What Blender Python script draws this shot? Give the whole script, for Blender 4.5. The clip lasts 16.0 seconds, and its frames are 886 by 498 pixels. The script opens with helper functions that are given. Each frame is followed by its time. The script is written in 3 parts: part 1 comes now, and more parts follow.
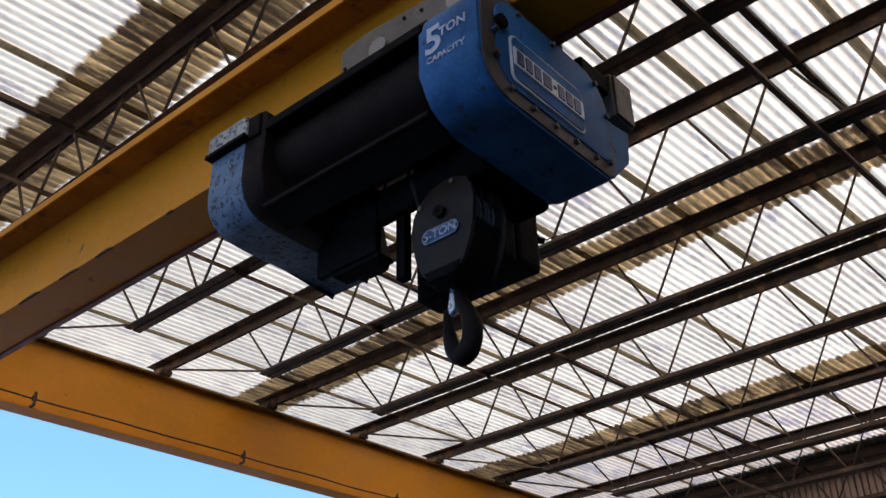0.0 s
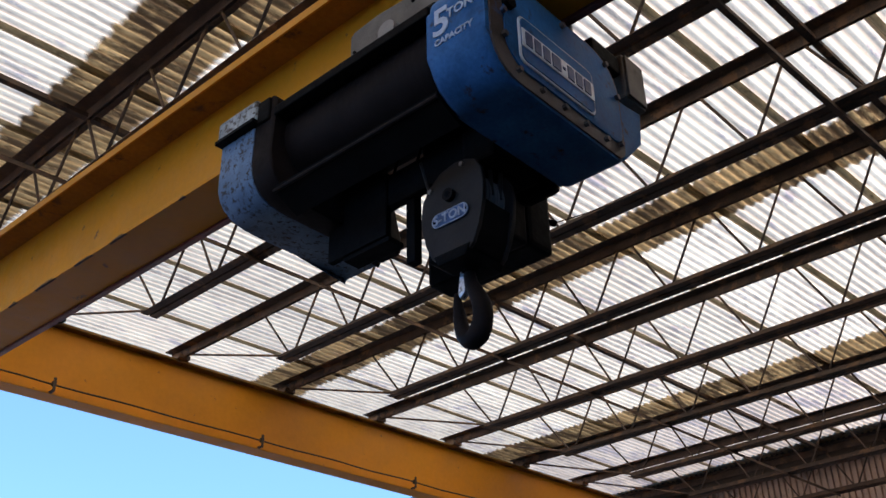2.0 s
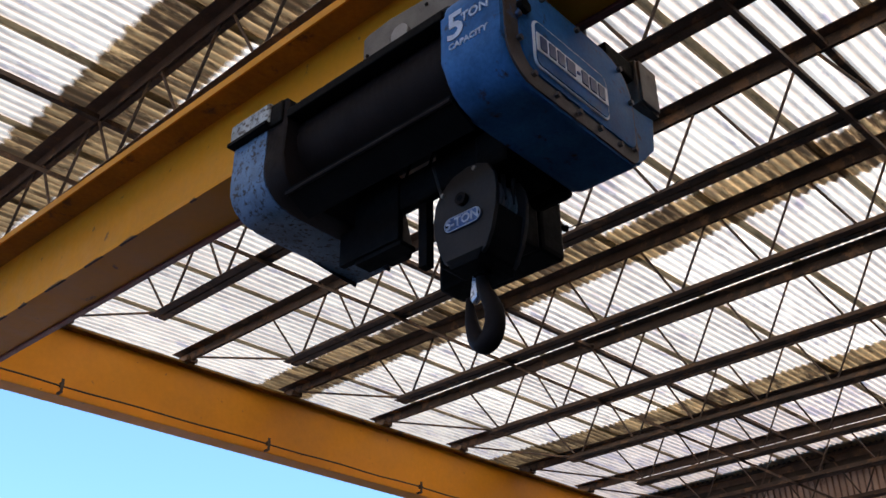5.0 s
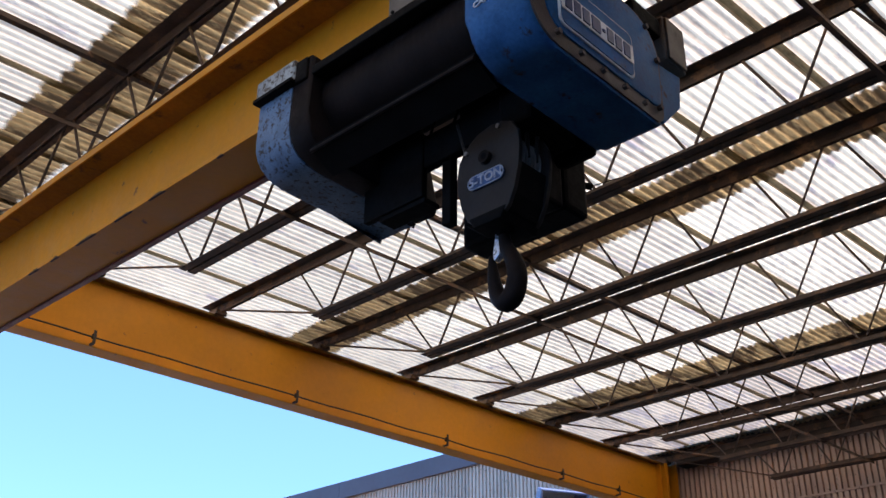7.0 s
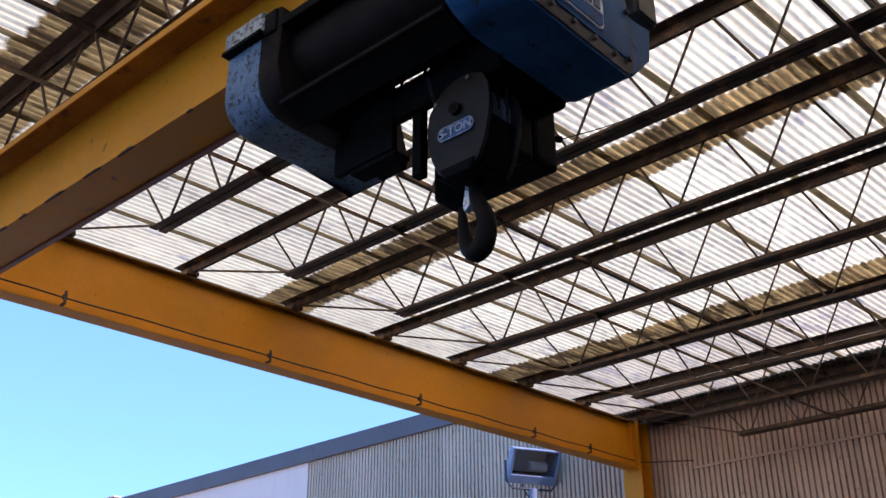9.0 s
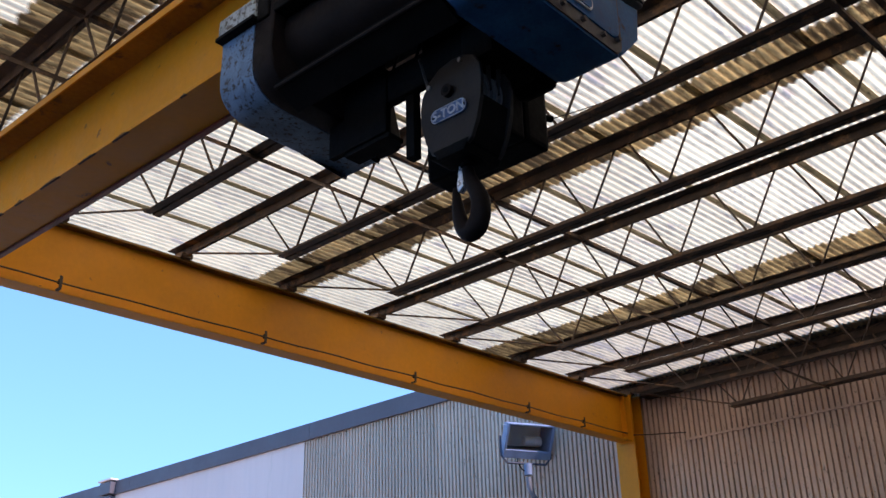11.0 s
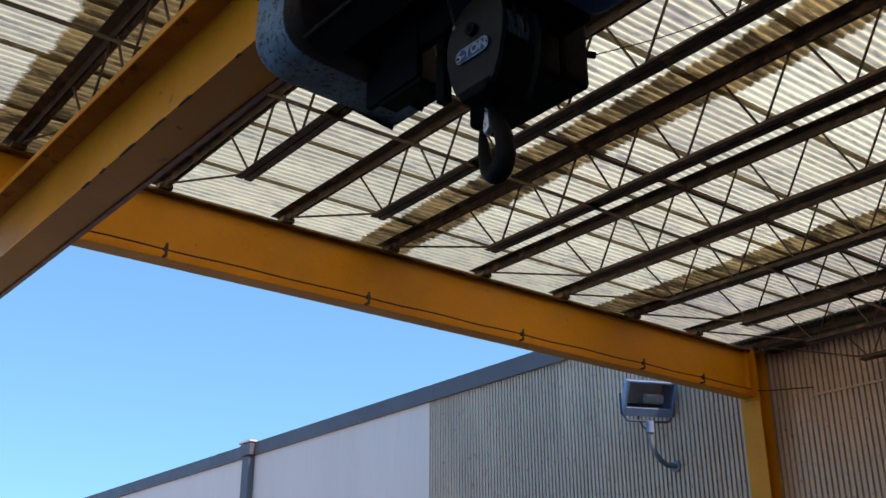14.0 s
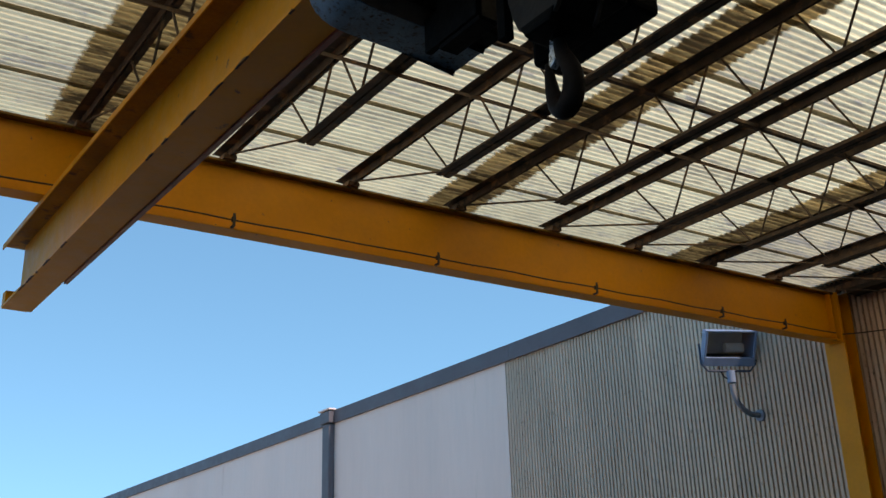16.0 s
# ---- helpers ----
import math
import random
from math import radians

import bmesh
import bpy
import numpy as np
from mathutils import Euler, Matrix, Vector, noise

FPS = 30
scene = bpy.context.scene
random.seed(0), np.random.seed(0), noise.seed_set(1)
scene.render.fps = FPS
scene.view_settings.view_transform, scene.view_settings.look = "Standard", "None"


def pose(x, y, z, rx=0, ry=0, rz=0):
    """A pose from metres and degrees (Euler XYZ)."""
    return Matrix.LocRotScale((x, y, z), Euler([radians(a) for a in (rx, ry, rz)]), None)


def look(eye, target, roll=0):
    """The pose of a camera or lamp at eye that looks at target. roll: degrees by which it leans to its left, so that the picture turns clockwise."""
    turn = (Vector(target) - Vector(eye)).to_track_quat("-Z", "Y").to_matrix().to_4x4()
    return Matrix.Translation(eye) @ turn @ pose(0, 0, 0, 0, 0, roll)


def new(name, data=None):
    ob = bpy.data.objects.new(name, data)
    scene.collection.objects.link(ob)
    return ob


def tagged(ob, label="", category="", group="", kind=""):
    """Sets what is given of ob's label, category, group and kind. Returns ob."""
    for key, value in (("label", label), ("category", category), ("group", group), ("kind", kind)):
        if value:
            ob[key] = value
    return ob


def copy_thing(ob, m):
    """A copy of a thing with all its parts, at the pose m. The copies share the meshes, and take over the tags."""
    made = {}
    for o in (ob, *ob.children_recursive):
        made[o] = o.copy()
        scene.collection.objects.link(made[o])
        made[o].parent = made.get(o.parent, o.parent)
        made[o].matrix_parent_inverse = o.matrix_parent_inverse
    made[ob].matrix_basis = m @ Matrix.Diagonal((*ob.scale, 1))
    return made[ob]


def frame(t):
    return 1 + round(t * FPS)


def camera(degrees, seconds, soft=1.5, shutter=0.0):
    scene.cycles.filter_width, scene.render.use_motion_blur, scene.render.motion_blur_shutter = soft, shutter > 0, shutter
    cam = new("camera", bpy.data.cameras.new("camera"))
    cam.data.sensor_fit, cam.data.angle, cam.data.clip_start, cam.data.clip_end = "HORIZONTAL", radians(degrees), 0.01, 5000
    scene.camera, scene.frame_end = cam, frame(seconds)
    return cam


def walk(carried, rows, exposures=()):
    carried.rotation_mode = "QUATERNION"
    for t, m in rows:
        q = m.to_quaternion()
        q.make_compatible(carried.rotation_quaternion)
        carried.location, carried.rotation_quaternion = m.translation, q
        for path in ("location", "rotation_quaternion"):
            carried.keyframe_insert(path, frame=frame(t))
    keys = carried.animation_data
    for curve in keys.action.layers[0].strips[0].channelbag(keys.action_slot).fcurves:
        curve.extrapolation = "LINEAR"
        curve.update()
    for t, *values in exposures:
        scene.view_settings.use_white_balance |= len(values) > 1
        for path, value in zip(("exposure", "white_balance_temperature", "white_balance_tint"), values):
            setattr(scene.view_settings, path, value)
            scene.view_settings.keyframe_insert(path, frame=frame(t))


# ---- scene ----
# seconds, stops, kelvin, tint
EXPOSURES = [(0.0, 1.15, 6550, 41), (7.0, 1.34, 6600, 43), (9.0, 1.26, 6600, 43), (12.5, 1.02, 6900, 35), (13.0, 0.89, 6980, 33), (13.5, 0.83, 7050, 31), (14.0, 0.77, 7120, 29), (14.5, 0.77, 7200, 27), (16.0, 0.60, 7850, 24)]
cam = camera(47.0, 16.0)
# seconds, place, degrees of pitch above level, roll and heading
ROWS = [
    (0.0, -4.514, -6.257, 1.626, 30.872, -1.561, -46.736),
    (0.5, -4.507, -6.272, 1.637, 30.768, -1.627, -46.634),
    (1.0, -4.504, -6.275, 1.637, 30.79, -1.619, -46.603),
    (1.5, -4.515, -6.269, 1.638, 30.317, -1.973, -46.744),
    (2.0, -4.484, -6.271, 1.633, 29.965, -1.408, -45.467),
    (2.5, -4.486, -6.262, 1.641, 30.489, -1.182, -45.424),
    (3.0, -4.494, -6.256, 1.633, 30.934, -1.276, -45.895),
    (5.5, -4.492, -6.249, 1.638, 29.483, -0.516, -44.636),
    (6.0, -4.483, -6.256, 1.647, 28.498, -0.595, -44.361),
    (6.5, -4.494, -6.258, 1.65, 28.011, -0.843, -44.598),
    (7.0, -4.493, -6.281, 1.637, 27.673, 0.552, -43.188),
    (7.5, -4.485, -6.259, 1.629, 27.619, 0.421, -43.596),
    (8.0, -4.48, -6.258, 1.629, 27.445, 0.963, -44.107),
    (8.5, -4.483, -6.262, 1.627, 27.194, 0.382, -44.376),
    (9.0, -4.48, -6.285, 1.589, 25.685, -0.34, -44.844),
    (11.5, -4.544, -6.346, 1.552, 24.309, -1.872, -45.1),
    (12.0, -4.422, -6.385, 1.526, 25.381, -1.89, -41.069),
    (12.5, -4.485, -6.387, 1.546, 23.445, -0.842, -40.089),
    (13.0, -4.409, -6.405, 1.523, 22.654, -0.013, -39.397),
    (13.5, -4.29, -6.459, 1.565, 22.69, -0.666, -40.968),
    (14.0, -4.186, -6.481, 1.544, 22.473, -0.133, -36.913),
    (14.5, -4.211, -6.454, 1.555, 22.737, -0.542, -36.169),
    (15.0, -4.169, -6.441, 1.51, 21.59, -1.536, -34.922),
    (15.5, -4.166, -6.42, 1.524, 21.679, -2.317, -34.213),
    (16.0, -4.111, -6.354, 1.537, 20.528, -1.75, -32.811),
]
walk(cam, [(t, pose(x, y, z, 0, 0, yaw) @ pose(0, 0, 0, 90 + pitch) @ pose(0, 0, 0, 0, 0, roll)) for t, x, y, z, pitch, roll, yaw in ROWS],
     exposures=EXPOSURES)

# ---- world and sun ----
SUN_ELEVATION, SUN_HEADING = 50.0, 168.0   # degrees; heading clockwise from +y
world = bpy.data.worlds.new("world")
scene.world = world
world.use_nodes = True
sky = world.node_tree.nodes.new("ShaderNodeTexSky")
sky.sky_type, sky.sun_disc = "NISHITA", False
sky.sun_elevation, sky.sun_rotation = radians(SUN_ELEVATION), radians(SUN_HEADING)
sky.altitude, sky.air_density, sky.dust_density, sky.ozone_density = 0, 1.0, 0.0, 0.0
back = world.node_tree.nodes["Background"]
# a clear sky that stays blue low down: the haze band lies below the view
wn, wl = world.node_tree.nodes, world.node_tree.links
sky_co, sky_lift, sky_unit = wn.new("ShaderNodeTexCoord"), wn.new("ShaderNodeVectorMath"), wn.new("ShaderNodeVectorMath")
sky_lift.operation, sky_unit.operation = "ADD", "NORMALIZE"
sky_lift.inputs[1].default_value = (0, 0, 0.22)
wl.new(sky_co.outputs["Generated"], sky_lift.inputs[0])
wl.new(sky_lift.outputs["Vector"], sky_unit.inputs[0])
wl.new(sky_unit.outputs["Vector"], sky.inputs["Vector"])
sky_tint = wn.new("ShaderNodeMix")
sky_tint.data_type, sky_tint.blend_type = "RGBA", "MULTIPLY"
sky_tint.inputs[0].default_value = 1.0
sky_tint.inputs[7].default_value = (0.63, 1.19, 1.29, 1.0)
wl.new(sky.outputs["Color"], sky_tint.inputs[6])
wl.new(sky_tint.outputs[2], back.inputs["Color"])
back.inputs["Strength"].default_value = 0.15
sun_data = bpy.data.lights.new("sun", "SUN")
sun_data.energy, sun_data.angle, sun_data.color = 2.8, radians(0.53), (1.0, 0.95, 0.88)
sun = new("sun", sun_data)
el, hd = radians(SUN_ELEVATION), radians(SUN_HEADING)
sun_way = Vector((math.sin(hd) * math.cos(el), math.cos(hd) * math.cos(el), math.sin(el)))
sun.matrix_world = look(sun_way * 60, (0, 0, 0))


# ---- materials ----
def material(name, colour, rough=0.6, metal=0.0, vary=0.25, scale=3.0, stain=None, stain_amount=0.0, stain_scale=2.0,
             bump=0.15, bump_scale=60.0, through_light=0.0, object_vary=0.0, stretch=(1, 1, 1), coat=0.0, gloss=0.5, trough=None, trough_pitch=0.0708, shift=False, ragged=0.0):
    """A surface with colour variation at two scales, stains with a shape of their own, and a fine relief."""
    m = bpy.data.materials.new(name)
    m.use_nodes = True
    n, l = m.node_tree.nodes, m.node_tree.links
    bsdf = n["Principled BSDF"]
    co = n.new("ShaderNodeTexCoord")
    mp = n.new("ShaderNodeMapping")
    mp.inputs["Scale"].default_value = stretch
    l.new(co.outputs["Object"], mp.inputs["Vector"])
    if shift:   # every sheet wears its own pattern
        own, far_off = n.new("ShaderNodeObjectInfo"), n.new("ShaderNodeMath")
        far_off.operation = "MULTIPLY"
        far_off.inputs[1].default_value = 83.0
        l.new(own.outputs["Random"], far_off.inputs[0])
        l.new(far_off.outputs[0], mp.inputs["Location"])

    def noise_node(s, detail, rough_=0.6):
        t = n.new("ShaderNodeTexNoise")
        t.inputs["Scale"].default_value, t.inputs["Detail"].default_value, t.inputs["Roughness"].default_value = s, detail, rough_
        l.new(mp.outputs["Vector"], t.inputs["Vector"])
        return t.outputs["Fac"]

    def ramp(src, lo, hi, a=0.0, b=1.0):
        r = n.new("ShaderNodeMapRange")
        r.inputs["From Min"].default_value, r.inputs["From Max"].default_value = lo, hi
        r.inputs["To Min"].default_value, r.inputs["To Max"].default_value = a, b
        l.new(src, r.inputs["Value"])
        return r.outputs["Result"]

    def mix(fac, a, b, mode="MIX"):
        x = n.new("ShaderNodeMix")
        x.data_type, x.blend_type = "RGBA", mode
        for sock, v in ((x.inputs[0], fac), (x.inputs[6], a), (x.inputs[7], b)):
            if hasattr(v, "links"):
                l.new(v, sock)
            else:
                sock.default_value = v if isinstance(v, float) else (*v, 1.0)
        return x.outputs[2]

    dark = tuple(c * (1 - vary) for c in colour)
    light = tuple(min(1.0, c * (1 + vary)) for c in colour)
    col = mix(ramp(noise_node(scale, 5), 0.32, 0.68), dark, light)
    fine = ramp(noise_node(scale * 14, 3), 0.3, 0.7, 1 - vary * 0.5, 1 + vary * 0.3)
    grey = n.new("ShaderNodeCombineColor")
    for i in range(3):
        l.new(fine, grey.inputs[i])
    col = mix(1.0, col, grey.outputs["Color"], "MULTIPLY")
    if object_vary:
        info = n.new("ShaderNodeObjectInfo")
        g2 = n.new("ShaderNodeCombineColor")
        ov = ramp(info.outputs["Random"], 0, 1, 1 - object_vary, 1 + object_vary * 0.3)
        for i in range(3):
            l.new(ov, g2.inputs[i])
        col = mix(1.0, col, g2.outputs["Color"], "MULTIPLY")
    if stain is not None:
        edge = 0.62 - 0.25 * stain_amount
        col = mix(ramp(noise_node(stain_scale, 8, 0.7), edge, edge + 0.07), col, stain)
    if trough is not None:   # patchy darker stripes along the troughs of corrugated sheet
        xyz = n.new("ShaderNodeSeparateXYZ")
        l.new(co.outputs["Object"], xyz.inputs[0])
        wave = n.new("ShaderNodeMath")
        wave.operation = "MULTIPLY"
        wave.inputs[1].default_value = 2 * math.pi / trough_pitch
        wander = n.new("ShaderNodeMath")
        wander.operation = "ADD"
        l.new(xyz.outputs["Y"], wander.inputs[0])
        l.new(ramp(noise_node(9.0, 4, 0.7), 0.3, 0.7, -0.017, 0.017), wander.inputs[1])
        l.new(wander.outputs[0], wave.inputs[0])
        cosine = n.new("ShaderNodeMath")
        cosine.operation = "COSINE"
        l.new(wave.outputs[0], cosine.inputs[0])
        both = n.new("ShaderNodeMath")
        both.operation = "MULTIPLY"
        l.new(ramp(cosine.outputs[0], 0.55, -0.75), both.inputs[0])
        l.new(ramp(noise_node(20.0, 5, 0.7), 0.34, 0.60, 0.5, 1.0), both.inputs[1])
        patchy = n.new("ShaderNodeMath")
        patchy.operation = "MULTIPLY"
        l.new(both.outputs[0], patchy.inputs[0])
        l.new(ramp(noise_node(2.2, 5, 0.65), 0.34, 0.62, 0.25, 1.0), patchy.inputs[1])
        col = mix(patchy.outputs[0], col, trough)
    l.new(col, bsdf.inputs["Base Color"])
    l.new(ramp(noise_node(scale * 4, 4), 0.3, 0.7, max(0.03, rough - 0.12), min(1, rough + 0.12)), bsdf.inputs["Roughness"])
    bsdf.inputs["Metallic"].default_value = metal
    bsdf.inputs["Specular IOR Level"].default_value = gloss
    if coat:
        bsdf.inputs["Coat Weight"].default_value, bsdf.inputs["Coat Roughness"].default_value = coat, 0.25
    bn = n.new("ShaderNodeBump")
    bn.inputs["Strength"].default_value, bn.inputs["Distance"].default_value = bump, 0.01
    l.new(noise_node(bump_scale, 4), bn.inputs["Height"])
    l.new(bn.outputs["Normal"], bsdf.inputs["Normal"])
    if through_light:
        tr = n.new("ShaderNodeBsdfTranslucent")
        l.new(col, tr.inputs["Color"])
        ms = n.new("ShaderNodeMixShader")
        ms.inputs["Fac"].default_value = through_light
        l.new(bsdf.outputs["BSDF"], ms.inputs[1])
        l.new(tr.outputs["BSDF"], ms.inputs[2])
        l.new(ms.outputs["Shader"], n["Material Output"].inputs["Surface"])
        if ragged:   # a film of dirt that frays out towards both edges of its strip
            sep = n.new("ShaderNodeSeparateXYZ")
            l.new(co.outputs["Object"], sep.inputs[0])
            from_edge = n.new("ShaderNodeMath")
            from_edge.operation = "PINGPONG"
            from_edge.inputs[1].default_value = ragged / 2
            l.new(sep.outputs["X"], from_edge.inputs[0])
            streak = n.new("ShaderNodeMapping")
            streak.inputs["Scale"].default_value = (1.6, 13.0, 1.0)
            l.new(co.outputs["Object"], streak.inputs["Vector"])
            l.new(far_off.outputs[0], streak.inputs["Location"])
            fray = n.new("ShaderNodeTexNoise")
            fray.inputs["Scale"].default_value, fray.inputs["Detail"].default_value = 1.0, 5
            l.new(streak.outputs["Vector"], fray.inputs["Vector"])
            add = n.new("ShaderNodeMath")
            add.operation = "ADD"
            l.new(ramp(from_edge.outputs[0], 0.0, ragged * 0.22, 0.0, 1.0), add.inputs[0])
            l.new(ramp(fray.outputs["Fac"], 0.25, 0.75, -0.20, 0.20), add.inputs[1])
            clear, film_mix = n.new("ShaderNodeBsdfTransparent"), n.new("ShaderNodeMixShader")
            l.new(ramp(add.outputs[0], 0.34, 0.56, 0.0, 1.0), film_mix.inputs["Fac"])
            l.new(clear.outputs[0], film_mix.inputs[1])
            l.new(ms.outputs["Shader"], film_mix.inputs[2])
            l.new(film_mix.outputs["Shader"], n["Material Output"].inputs["Surface"])
    return m


YELLOW = material("crane yellow paint", (0.64, 0.245, 0.004), 0.5, gloss=0.22, vary=0.1, scale=1.5, stain=(0.20, 0.09, 0.03), stain_amount=-0.1, stain_scale=7, bump=0.05)
YELLOW_TRACK = material("worn yellow track paint", (0.62, 0.258, 0.009), 0.5, gloss=0.22, vary=0.12, scale=2.0, stain=(0.16, 0.08, 0.04), stain_amount=-0.04, stain_scale=9, bump=0.06)
YELLOW_BROWN = material("blotched yellow-brown paint", (0.20, 0.105, 0.022), 0.7, gloss=0.2, vary=0.35, scale=5, stain=(0.07, 0.045, 0.025), stain_amount=0.35, stain_scale=6, bump=0.2)
YELLOW_SHADED = material("shade-darkened yellow paint", (0.33, 0.150, 0.016), 0.65, gloss=0.2, vary=0.3, scale=2.5, stain=(0.11, 0.06, 0.03), stain_amount=0.25, stain_scale=4, bump=0.12)
STEEL = material("dark rusted joist steel", (0.095, 0.062, 0.042), 0.8, vary=0.45, scale=6, stain=(0.19, 0.105, 0.052), stain_amount=0.35, stain_scale=5, bump=0.3, object_vary=0.4)
SHEET = material("fibreglass roof sheet", (0.94, 0.81, 0.50), 0.6, vary=0.10, scale=2.5, stain=(0.50, 0.44, 0.34), stain_amount=0.22, stain_scale=6, bump=0.25, bump_scale=90, through_light=0.82, object_vary=0.18, stretch=(0.3, 1, 1), shift=True, trough=(0.33, 0.285, 0.20))
SHEET_OLD = material("dingy fibreglass roof sheet", (0.78, 0.66, 0.42), 0.6, vary=0.10, scale=2.5, stain=(0.50, 0.44, 0.34), stain_amount=0.45, stain_scale=6, bump=0.25, bump_scale=90, through_light=0.82, object_vary=0.18, stretch=(0.3, 1, 1), shift=True, trough=(0.33, 0.285, 0.20))
GRIME = material("dirty lapped roof sheet", (0.52, 0.385, 0.22), 0.8, vary=0.55, scale=3, stain=(0.125, 0.090, 0.060), stain_amount=0.52, stain_scale=4, bump=0.3, through_light=0.75, stretch=(0.3, 1.3, 1), trough=(0.095, 0.068, 0.043), shift=True, ragged=0.72)
LAP = material("dark side lap", (0.20, 0.165, 0.11), 0.8, vary=0.5, scale=4, stain=(0.07, 0.055, 0.04), stain_amount=0.3, stain_scale=6, bump=0.2, through_light=0.7, stretch=(0.4, 1, 1), shift=True)
WALL = material("painted ribbed wall cladding", (0.605, 0.44, 0.328), 0.65, vary=0.12, scale=1.2, stain=(0.17, 0.125, 0.085), stain_amount=0.12, stain_scale=24, bump=0.1, object_vary=0.08, stretch=(1, 1, 0.45), shift=True)
PANEL = material("smooth white wall panel", (0.86, 0.655, 0.575), 0.5, vary=0.05, scale=0.6, stain=(0.58, 0.49, 0.38), stain_amount=-0.2, stain_scale=0.5, bump=0.03, stretch=(1, 1, 0.12))
FASCIA = material("slate grey metal fascia", (0.115, 0.10, 0.11), 0.5, vary=0.12, scale=0.8, bump=0.04)
BLUE = material("hoist blue enamel", (0.024, 0.125, 0.29), 0.45, vary=0.32, scale=5, stain=(0.045, 0.04, 0.045), stain_amount=0.2, stain_scale=8, bump=0.1, gloss=0.05)
RIM = material("worn brown primer", (0.072, 0.052, 0.045), 0.65, vary=0.45, scale=9, stain=(0.022, 0.095, 0.23), stain_amount=0.25, stain_scale=6, bump=0.15)
BLUE_WORN = material("chipped pale blue paint", (0.115, 0.21, 0.325), 0.65, vary=0.3, scale=9, stain=(0.035, 0.030, 0.028), stain_amount=0.36, stain_scale=42, bump=0.3)
PALE = material("flaking pale primer", (0.34, 0.37, 0.36), 0.7, vary=0.3, scale=14, stain=(0.09, 0.07, 0.05), stain_amount=0.45, stain_scale=50, bump=0.3)
BLACK = material("greasy black machine steel", (0.0055, 0.0050, 0.0050), 0.7, gloss=0.06, vary=0.3, scale=8, bump=0.15)
DRUM = material("oily brown drum steel", (0.014, 0.009, 0.008), 0.6, gloss=0.08, vary=0.3, scale=8, bump=0.1)
CHARCOAL = material("charcoal block paint", (0.023, 0.019, 0.0185), 0.5, gloss=0.2, vary=0.2, scale=7, stain=(0.10, 0.07, 0.05), stain_amount=-0.15, stain_scale=12, bump=0.1)
GREY = material("grey cast metal", (0.24, 0.23, 0.22), 0.5, metal=0.4, vary=0.2, scale=10, bump=0.1)
PLATE = material("dull olive grey plate", (0.10, 0.088, 0.074), 0.6, vary=0.3, scale=10, stain=(0.06, 0.045, 0.035), stain_amount=0.1, stain_scale=9, bump=0.1)
BRIGHT = material("bright zinc latch", (0.55, 0.62, 0.72), 0.3, metal=0.7, vary=0.1, scale=20, bump=0.05)
FADED = material("faded white lettering", (0.42, 0.50, 0.60), 0.55, vary=0.2, scale=18, stain=(0.04, 0.13, 0.40), stain_amount=0.05, stain_scale=30, bump=0.05)
WHITE = material("white sign paint", (0.80, 0.82, 0.84), 0.5, vary=0.08, scale=20, bump=0.05)
NAVY = material("deep blue sign paint", (0.012, 0.040, 0.13), 0.45, vary=0.1, scale=12, bump=0.03)
TAG = material("worn blue cast tag", (0.045, 0.11, 0.25), 0.5, metal=0.1, vary=0.4, scale=25, stain=(0.05, 0.05, 0.06), stain_amount=0.2, stain_scale=40)
CAST = material("rubbed raised metal", (0.38, 0.42, 0.49), 0.45, metal=0.3, vary=0.25, scale=40, bump=0.1)
CABLE = material("brown painted conduit", (0.035, 0.021, 0.010), 0.6, vary=0.3, scale=10, bump=0.1)
ROPE = material("greased wire rope", (0.035, 0.030, 0.026), 0.5, metal=0.5, vary=0.3, scale=60, bump=0.3, bump_scale=300)
LAMP_BLUE = material("grey blue lamp housing", (0.20, 0.28, 0.42), 0.45, vary=0.12, scale=6, bump=0.05)
LAMP_INSIDE = material("lamp reflector", (0.75, 0.74, 0.71), 0.5, metal=0.2, vary=0.1, scale=8)
FROST = material("frosted bulb", (0.80, 0.80, 0.78), 0.9, vary=0.1, scale=9, gloss=0.05)
CONDUIT = material("dull grey conduit", (0.18, 0.20, 0.24), 0.5, metal=0.2, vary=0.15, scale=12)
YOKE = material("dark blue grey yoke paint", (0.05, 0.065, 0.10), 0.6, vary=0.2, scale=9)
GROUND = material("stained asphalt yard", (0.036, 0.033, 0.030), 0.85, vary=0.25, scale=0.4, stain=(0.03, 0.028, 0.027), stain_amount=0.2, stain_scale=0.7, bump=0.4, bump_scale=20)
BOUNCE_SLAB = material("warm light-bouncing slab", (0.36, 0.285, 0.20), 0.85, vary=0.15, scale=0.5, stain=(0.10, 0.09, 0.08), stain_amount=0.0, stain_scale=0.8, bump=0.3, bump_scale=25)
SHADE_STRIP = material("dark brown shade strip", (0.045, 0.032, 0.021), 0.85, vary=0.35, scale=4, stain=(0.05, 0.03, 0.02), stain_amount=0.1, stain_scale=6, bump=0.2)
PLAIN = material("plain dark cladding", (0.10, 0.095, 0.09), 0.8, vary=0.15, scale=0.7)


def glass():
    m = bpy.data.materials.new("lamp glass")
    m.use_nodes = True
    b = m.node_tree.nodes["Principled BSDF"]
    b.inputs["Transmission Weight"].default_value, b.inputs["Roughness"].default_value = 1.0, 0.05
    b.inputs["Base Color"].default_value = (0.9, 0.93, 0.95, 1)
    return m


GLASS = glass()


